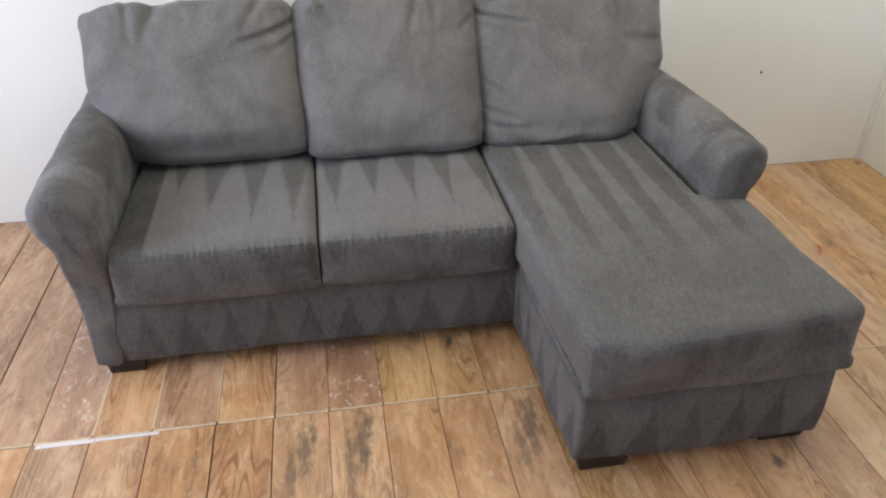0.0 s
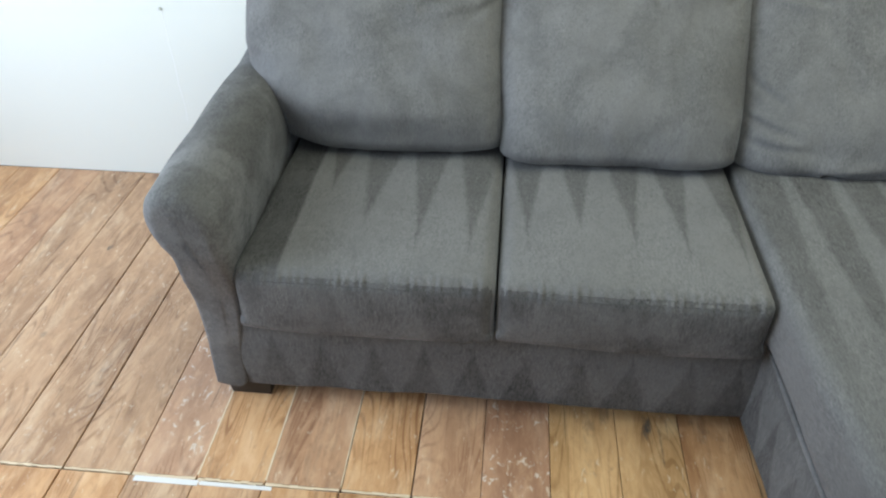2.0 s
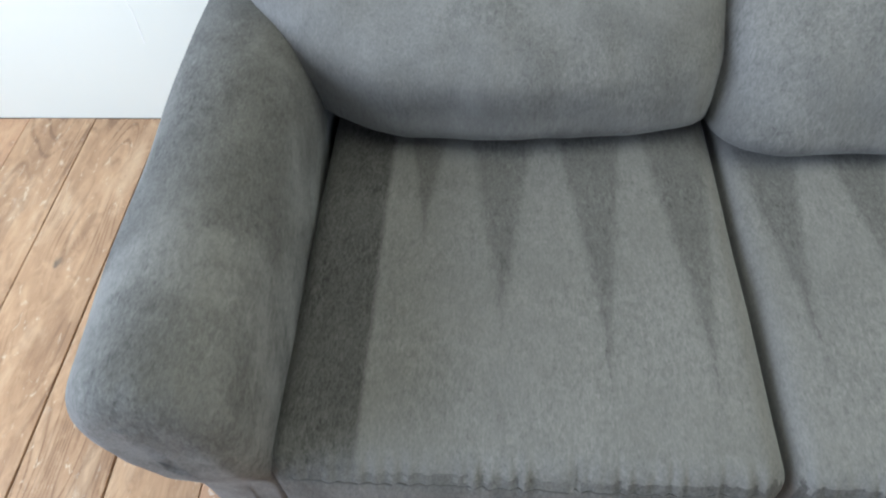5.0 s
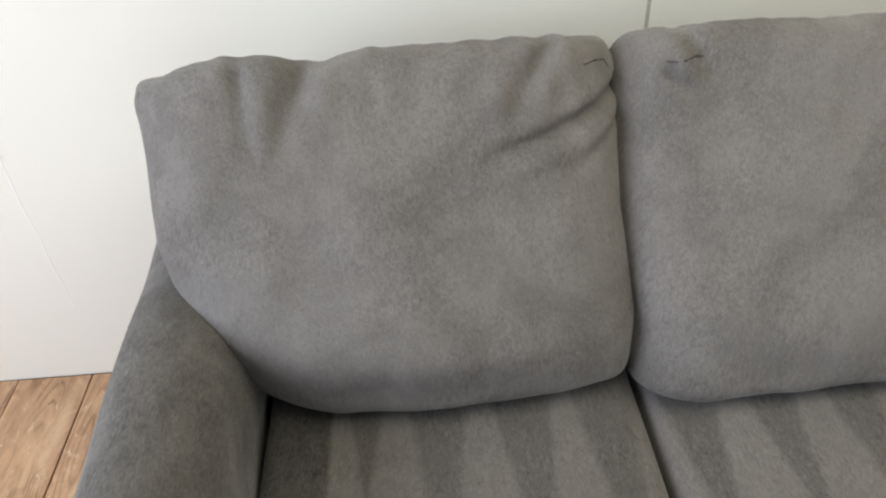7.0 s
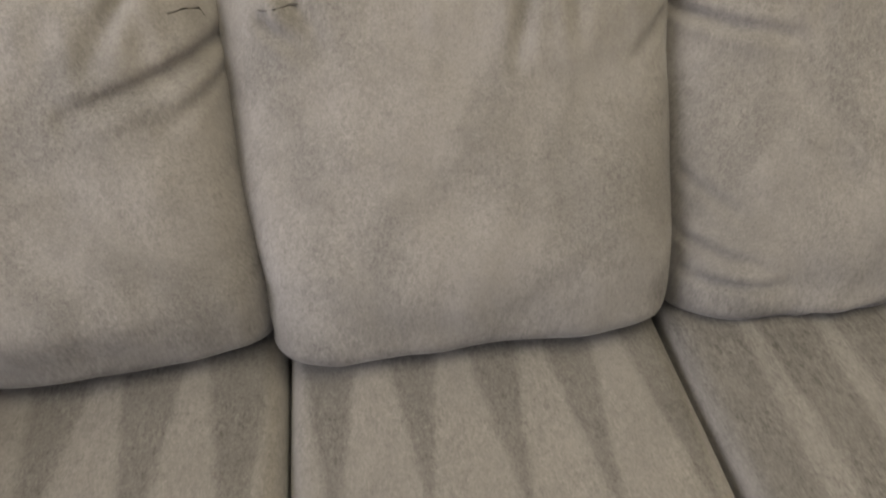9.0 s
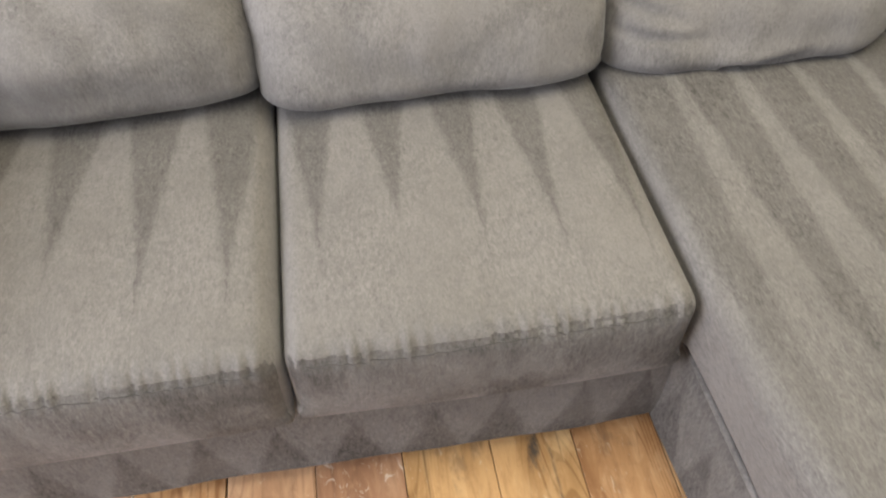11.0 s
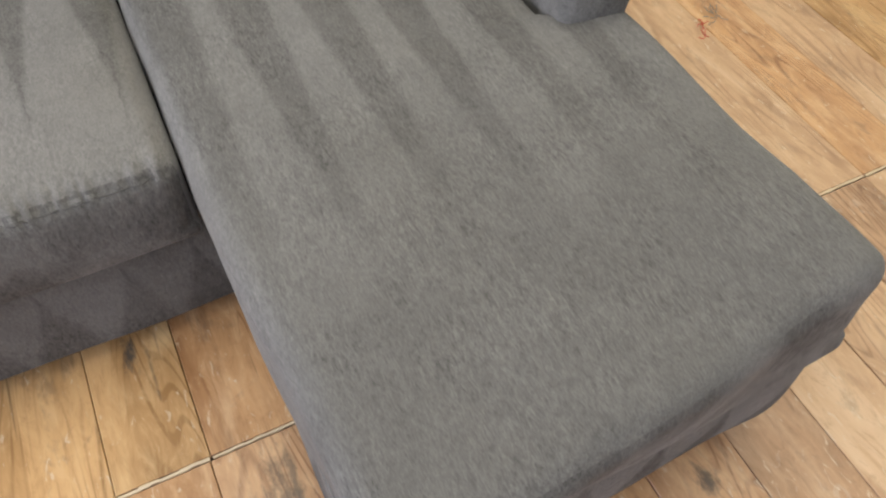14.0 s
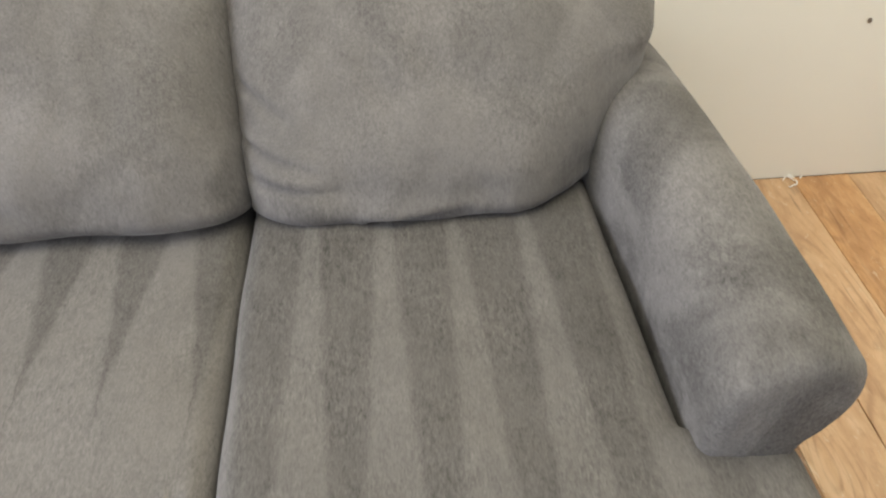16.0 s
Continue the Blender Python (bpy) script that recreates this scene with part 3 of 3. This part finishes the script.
def seat_cushion(x0, x1, y0, y1, z0, z1, crown, material, seed, label):
    h = ((x1 - x0) / 2, (y1 - y0) / 2, (z1 - z0) / 2)
    p, f = soft_box(h, 0.032, 0.0058)
    p = square_below(p, h, 0.032)
    u = p / h
    top, front = np.clip(u[:, 2], 0, 1), np.clip(-u[:, 1], 0, 1)
    p[:, 2] += top * crown * (1 - u[:, 0] ** 4) * (1 - np.clip(u[:, 1], -1, 1) ** 4)
    p[:, 1] -= front ** 4 * 0.012 * (1 - u[:, 0] ** 4) * (1 - u[:, 2] ** 2)
    p[:, 2] += top * lump(p, 6, 0.006, seed) - (1 - top) * 0.0
    # gathered seam along the front's upper edge
    edge = bump01(p[:, 1] + h[1] - 0.010, 0.020) * bump01(p[:, 2] - h[2] + 0.012, 0.03)
    gath = np.array([noise.noise(Vector((x * 60 + seed, seed, 0))) * 0.5 + noise.noise(Vector((x * 140, seed, 3))) * 1.0 for x in p[:, 0]])
    pleat = np.sin(p[:, 0] * 2 * math.pi / 0.019 + gath * 2.5) * (0.4 + np.clip(gath + 0.3, 0, 1))
    tight = bump01(p[:, 1] + h[1] - 0.006, 0.012) * bump01(p[:, 2] - h[2] + 0.012, 0.020)
    p[:, 2] += edge * 0.0065 * gath + tight * 0.0022 * pleat
    p[:, 1] -= edge * 0.0045 * gath + tight * 0.0018 * pleat
    seam = bump01(p[:, 1] + h[1] - 0.004, 0.005) * bump01(p[:, 2] - h[2] + 0.018, 0.008)
    p[:, 1] += seam * 0.003
    # lower front edge sags a little
    p[:, 2] -= front ** 6 * (1 - top) * (u[:, 2] < -0.5) * (0.010 * (1 - u[:, 0] ** 2) + lump(p, 6, 0.006, seed + 2))
    p += ((x0 + x1) / 2, (y0 + y1) / 2, (z0 + z1) / 2)
    ob = part("seat_cushion", p, f, material, SOFA, label)
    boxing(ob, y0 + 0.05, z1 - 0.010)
    sewn(ob, p, f, ((x0 + 0.03, z1 - 0.021), (x1 - 0.03, z1 - 0.021)), (0, 1, 0), 0.0011, 0.002)
    return ob


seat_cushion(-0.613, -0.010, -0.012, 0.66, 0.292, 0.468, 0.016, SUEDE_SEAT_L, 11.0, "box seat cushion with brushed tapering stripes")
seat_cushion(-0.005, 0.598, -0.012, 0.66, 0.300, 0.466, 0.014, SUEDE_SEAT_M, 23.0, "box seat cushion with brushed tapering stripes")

# chaise cushion: wide in front of the arm, narrower beside it
p, f = soft_box((0.383, 0.645, 0.092), 0.038, 0.012)
p = square_below(p, (0.383, 0.645, 0.092), 0.038)
u = p / (0.383, 0.645, 0.092)
top, front = np.clip(u[:, 2], 0, 1), np.clip(-u[:, 1], 0, 1)
p[:, 2] += top * 0.014 * (1 - u[:, 0] ** 4) * (1 - u[:, 1] ** 6) + top * lump(p, 5, 0.007, 31)
# the front edge bows out beside the seats and falls back on the far side; its foot is flush with the base
y_top = np.interp(p[:, 0] + 0.993, (0.61, 0.66, 0.742, 0.908, 1.09, 1.22, 1.37), (-0.612, -0.632, -0.648, -0.640, -0.618, -0.598, -0.580))
rise = np.clip((u[:, 2] + 1) / 2, 0, 1) ** 0.6
p[:, 1] += np.clip(-u[:, 1] * 2 - 1, 0, 1) ** 2 * (-0.608 + (y_top + 0.608) * rise + 0.625)
p[:, 1] += np.where(u[:, 1] < -0.8, lump(p, 6, 0.007, 35), 0)
p[:, 2] -= front ** 8 * (u[:, 2] < -0.4) * (0.010 + lump(p, 6, 0.006, 33))
p[:, 0] += np.where(np.abs(u[:, 0]) > 0.85, lump(p, 5, 0.006, 37), 0)
p += (0.993, 0.020, 0.392)
y = p[:, 1]
left_edge = np.interp(y, (-0.63, -0.46, -0.27, -0.05, 0.6), (0.634, 0.622, 0.609, 0.600, 0.602))
left_edge = left_edge + (np.interp(y, (-0.6, -0.4, 0.0), (0.630, 0.632, 0.631)) - left_edge) * np.clip((0.352 - p[:, 2]) / 0.05, 0, 1) ** 1.5 * np.clip((0.05 - y) / 0.05, 0, 1)
right_edge = 1.374 + 0.012 * np.clip((-0.3 - y) / 0.1, 0, 1) + (1.214 + 0.018 - 0.035 * y - 1.374) * np.clip((y - 0.0) / 0.05, 0, 1) ** 2 * (3 - 2 * np.clip((y - 0.0) / 0.05, 0, 1))
p[:, 0] = left_edge + (p[:, 0] - 0.610) / 0.766 * (right_edge - left_edge)
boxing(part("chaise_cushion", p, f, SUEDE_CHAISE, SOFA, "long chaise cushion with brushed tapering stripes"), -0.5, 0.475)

# ---- back cushions ----
PROFILE = np.polyfit((0.47, 0.53, 0.60, 0.65, 0.74, 0.775, 0.836, 0.88, 0.93, 0.985), (0.505, 0.488, 0.495, 0.522, 0.585, 0.612, 0.655, 0.678, 0.70, 0.742), 4)


def back_cushion(x0, x1, top_z, seed, outer, sag, lean, folds, dips, darts, label):
    """A plump back cushion that leans on the frame. folds: creases in (x, z); dips: (x, width, depth) on its upper edge;
    darts: short sewn seams in (x, z)."""
    h = ((x1 - x0) / 2, 0.15, 0.255)
    p, f = soft_box(h, 0.040, 0.0095)
    p = square_below(p, h, 0.040, 5)
    u = p / h
    x = p[:, 0] + (x0 + x1) / 2
    z = 0.470 + (p[:, 2] + 0.255) / 0.51 * (top_z - 0.470)
    yf = np.polyval(PROFILE, np.clip(z, 0.47, 0.985)) + 0.050 * np.abs(u[:, 0]) ** 8 + (0.008 - 0.036 * (1 - u[:, 0] ** 2)) * np.interp(z, (0.48, 0.64), (0.15, 1.0))
    # the lower outer corner is pushed back by the arm
    reach = np.clip(1 - np.abs(x - (x0 if outer < 0 else x1)) / 0.28, 0, 1) * abs(outer)
    yf = yf + (0.16 if outer < 0 else 0.20) * reach ** 1.5 * np.clip((0.74 - z) / 0.2, 0, 1)
    t = (p[:, 1] + 0.15) / 0.30
    yf = yf - sag * np.clip((0.62 - z) / 0.15, 0, 1)
    # rolls in sharply where it meets the seat
    yf = yf - 0.012 * bump01(z - 0.520, 0.03) + 0.07 * np.clip((0.494 - z) / 0.024, 0, 1) ** 2
    yy = yf + t * (0.86 - yf)
    # the outline: corners drop and the sides bow
    up = np.clip(u[:, 2], 0, 1)
    z = z - up ** 3 * 0.12 * np.clip((t - 0.30) / 0.70, 0, 1) ** 1.3
    z = z - up ** 3 * 0.030 * np.abs(u[:, 0]) ** 4
    for cx, w, d in dips:
        z = z - up ** 4 * d * bump01(x - cx, w)
    x = x + np.sign(u[:, 0]) * np.abs(u[:, 0]) ** 3 * (0.003 - 0.016 * (np.sign(u[:, 0]) == outer)) * (1 - u[:, 2] ** 2)
    x = x - lean[1] * np.clip((z - 0.60) / 0.15, 0, 1) * np.clip(lean[0] * u[:, 0], 0, 1) ** 3
    q = np.stack([x, yy, z], 1)
    press = lump(q, 7, 0.012, seed) + lump(q, 17, 0.004, seed + 2)
    for a, b, w, d in folds:
        press += crease(np.stack([x, z], 1), a, b, w, d)
    # gathers under the top seam
    gath = np.array([noise.noise(Vector((v * 34 + seed, seed, 1))) for v in x])
    press += 0.009 * gath * bump01(z - (top_z - 0.035), 0.045)
    q[:, 1] += press * np.clip(1.3 - 1.5 * t, 0, 1)
    q[:, 2] += gath * 0.006 * up ** 6 - press * 0.4 * up ** 4
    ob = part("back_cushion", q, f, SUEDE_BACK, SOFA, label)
    for line in darts:
        sewn(ob, q, f, line, (0, 1, 0), 0.0013)
    return ob


back_cushion(-0.752, -0.017, 0.983, 3.0, -1, -0.040, (1, 0.021),
             [((-0.03, 0.90), (-0.24, 0.855), 0.011, 0.020), ((-0.03, 0.865), (-0.12, 0.825), 0.008, 0.010), ((-0.49, 0.985), (-0.53, 0.88), 0.018, 0.013),
              ((-0.58, 0.97), (-0.57, 0.88), 0.012, 0.010), ((-0.76, 0.93), (-0.68, 0.90), 0.010, 0.010), ((-0.14, 0.985), (-0.20, 0.91), 0.014, 0.014)],
             [(-0.475, 0.045, 0.016), (-0.72, 0.06, 0.02)],
             [((-0.095, 0.948), (-0.075, 0.947), (-0.058, 0.940), (-0.052, 0.930)), ((-0.733, 0.928), (-0.728, 0.945), (-0.716, 0.957))], "plump grey back cushion with gathered upper corners")
back_cushion(-0.023, 0.611, 0.986, 15.0, 0, 0.004, (-1, 0.016),
             [((0.39, 0.985), (0.36, 0.88), 0.011, 0.013), ((0.44, 0.985), (0.45, 0.90), 0.010, 0.008), ((0.59, 0.90), (0.53, 0.86), 0.009, 0.010),
              ((0.03, 0.93), (0.08, 0.90), 0.010, 0.010), ((0.05, 0.99), (0.10, 0.90), 0.014, 0.010)],
             [(0.28, 0.08, 0.004)],
             [((0.022, 0.948), (0.045, 0.952), (0.075, 0.951)), ((0.545, 0.957), (0.57, 0.952), (0.588, 0.944))], "plump grey back cushion with vertical gathers")
back_cushion(0.606, 1.330, 0.986, 27.0, 1, 0.006, (1, 0.0),
             [((0.60, 0.905), (0.78, 0.885), 0.008, 0.016), ((0.61, 0.62), (0.74, 0.595), 0.008, 0.010), ((0.62, 0.70), (0.70, 0.66), 0.008, 0.008),
              ((0.62, 0.57), (0.78, 0.565), 0.007, 0.007), ((0.82, 0.50), (0.98, 0.52), 0.009, 0.012), ((1.30, 0.80), (1.10, 0.83), 0.02, 0.010)],
             [(1.20, 0.12, 0.02)], [((0.640, 0.928), (0.655, 0.944), (0.68, 0.950)), ((1.275, 0.925), (1.29, 0.918), (1.302, 0.905))], "plump grey back cushion with creased side")


# ---- small things ----
def thread(name, pts, r, material):
    c = bpy.data.curves.new(name, "CURVE")
    c.dimensions, c.bevel_depth, c.bevel_resolution = "3D", r, 2
    for line in pts:
        s = c.splines.new("POLY")
        s.points.add(len(line) - 1)
        for k, q in zip(s.points, line):
            k.co = (*q, 1)
    c.materials.append(material)
    dep = new(name, c)
    me = bpy.data.meshes.new_from_object(dep)
    bpy.data.objects.remove(dep)
    return new(name, me)


def tangle(x, y, size, n, r, seed, z=0.003):
    rnd = random.Random(seed)
    out = []
    for _ in range(n):
        a = rnd.uniform(0, 6.28)
        px, py, line = x + rnd.uniform(-1, 1) * size * 0.3, y + rnd.uniform(-1, 1) * size * 0.3, []
        for k in range(7):
            line.append((px, py, z + rnd.uniform(0, 0.008)))
            a += rnd.uniform(-0.8, 0.8)
            px, py = px + math.cos(a) * size / 6, py + math.sin(a) * size / 6
        out.append(line)
    return out


tagged(thread("yarn_scrap", tangle(1.978, 0.338, 0.05, 4, 0.001, 5), 0.0011, RED_YARN), "small red yarn scrap on the plank floor", "yarn")
tagged(thread("lint_tuft", tangle(2.05, 0.368, 0.04, 7, 0.001, 9), 0.0010, DUST), "grey tuft of lint on the plank floor", "lint")
tagged(thread("fibre_tuft", tangle(2.01, 1.075, 0.045, 5, 0.002, 13), 0.0018, LINT_WHITE), "frayed white fibres on the floor by the wall", "fibre")

# nail in the wall and marks on it
p, f = soft_box((0.0045, 0.004, 0.006), 0.003, 0.01)
tagged(own(mesh_ob("nail", p + (2.033, WALL_Y - 0.003, 0.484), f, NAIL), wall_back), "rusty nail head in the white wall")
p, f = soft_box((0.004, 0.004, 0.005), 0.0025, 0.01)
tagged(own(mesh_ob("nail", p + (-1.186, WALL_Y - 0.003, 0.655), f, SEAM_GREY), wall_back), "small nail head in the white wall")
scratch = [[(-1.185 + 0.004 * k + 0.002 * math.sin(k * 17), WALL_Y + 0.0014, 0.645 - 0.41 * k) for k in np.linspace(0, 1, 12)]]
own(thread("crack", scratch, 0.0022, LINT_WHITE), wall_back, "raised white crack line in the paint")

# ---- floor ----
floor = structure(blocks("floor", UNDERLAY, (LEFT_X, RIGHT_X, FRONT_Y, WALL_Y, -0.10, -0.011)), "worn reclaimed-look plank floor with open joints", "floor")
SEAMS = [-2.75, -2.59, -2.42, -2.25, -2.09, -1.92, -1.755, -1.588, -1.405, -1.218, -1.038, -0.864, -0.701, -0.534, -0.350, -0.180, -0.018,
         0.146, 0.315, 0.475, 0.640, 0.805, 0.972, 1.134, 1.306, 1.476, 1.645, 1.820, 2.000, 2.170, 2.335, 2.505, 2.690]
JOINT = -0.236
LOOK_BACK = {-0.864: "fleck", -0.701: "tan", -0.534: "brown", -0.350: "tan", -0.180: "brown", -0.018: "fleck_dark", 0.146: "gold", 0.315: "gold_knot", 0.475: "tan",
             -1.038: "rose", -1.218: "rose", -1.405: "rose_knot", -1.588: "rose", 1.306: "pale", 1.476: "rose", 1.645: "pale", 1.820: "pale", 2.000: "tan", 2.170: "pale"}
LOOK_FRONT = {-0.864: "rose", -0.701: "soot", -0.534: "tan", -0.350: "tan", -0.180: "soot_mark", -0.018: "soot_mark", 0.146: "tan", 0.315: "tan", 0.475: "soot_mark",
              0.640: "gold", 0.805: "tan", 0.972: "tan", 1.134: "soot_knot", 1.306: "rose", 1.476: "pale", 1.645: "pale", 1.820: "rose", 2.000: "pale"}
rnd = random.Random(4)


def plank(x0, x1, y0, y1, look_name, gap):
    cx, cy, hx, hy, b = (x0 + x1) / 2, (y0 + y1) / 2, (x1 - x0) / 2 - gap, (y1 - y0) / 2 - 0.0015, 0.0014
    v = [(sx * (hx - i), sy * (hy - i), z) for z, i in ((-0.011, 0), (-b, 0), (0, b)) for sx, sy in ((-1, -1), (1, -1), (1, 1), (-1, 1))]
    f = [(8, 9, 10, 11)] + [(4 * r + k, 4 * r + (k + 1) % 4, 4 * r + 4 + (k + 1) % 4, 4 * r + 4 + k) for r in (0, 1) for k in range(4)]
    ob = mesh_ob("plank", v, f, BOARDS[look_name], False)
    ob.location = (cx, cy, rnd.uniform(-0.0012, 0.0003))
    own(ob, floor)


for i in range(len(SEAMS) - 1):
    a, b = SEAMS[i], SEAMS[i + 1]
    g = {-0.350: 0.0026, -1.218: 0.0030, -0.534: 0.0016}.get(a, 0.0008)
    pick = ("tan", "rose", "tan", "brown", "gold")
    plank(a, b, JOINT + 0.003, WALL_Y, LOOK_BACK.get(a, rnd.choice(pick)), g)
    plank(a - 0.003, b - 0.003, -1.47, JOINT - 0.003, LOOK_FRONT.get(a, rnd.choice(pick)), g)
    plank(a, b, -2.7, -1.473, rnd.choice(pick), g)
    plank(a, b, FRONT_Y, -2.703, rnd.choice(pick), g)
    # pale core showing along the cross joint
    w = 0.0022 + 0.0010 * rnd.random()
    cuts = [a + 0.003 + (b - a - 0.006) * k / 9 for k in range(10)]
    own(blocks("board_edge", EDGE_CREAM, *[(c0, c1, JOINT - w * rnd.uniform(0.5, 1.5), JOINT + w * rnd.uniform(0.5, 1.5), -0.010,
                                            0.0004 + 0.0006 * rnd.random()) for c0, c1 in zip(cuts, cuts[1:])]), floor)
# pale core showing in the open lengthwise joints by the sofa's front
run = [-0.225 + 0.0285 * k for k in range(15)]
for left, right, top in ((-0.3526, -0.3494, -0.0006), (-0.5352, -0.5318, 0.0006), (-0.7026, -0.6992, 0.0006)):
    own(blocks("board_edge", EDGE_CREAM, *[(left - rnd.uniform(0.0, 0.0014), right + rnd.uniform(-0.001, 0.001), c0, c1, -0.010, top + 0.0004 * rnd.random())
                                           for c0, c1 in zip(run, run[1:])]), floor)
strip = blocks("backing_strip", STRIP_WHITE, (-0.852, -0.693, -0.2555, -0.2405, -0.006, 0.0012), (-0.690, -0.513, -0.2525, -0.2420, -0.006, 0.0014))
own(strip, floor, "white backing strip exposed at the joint")
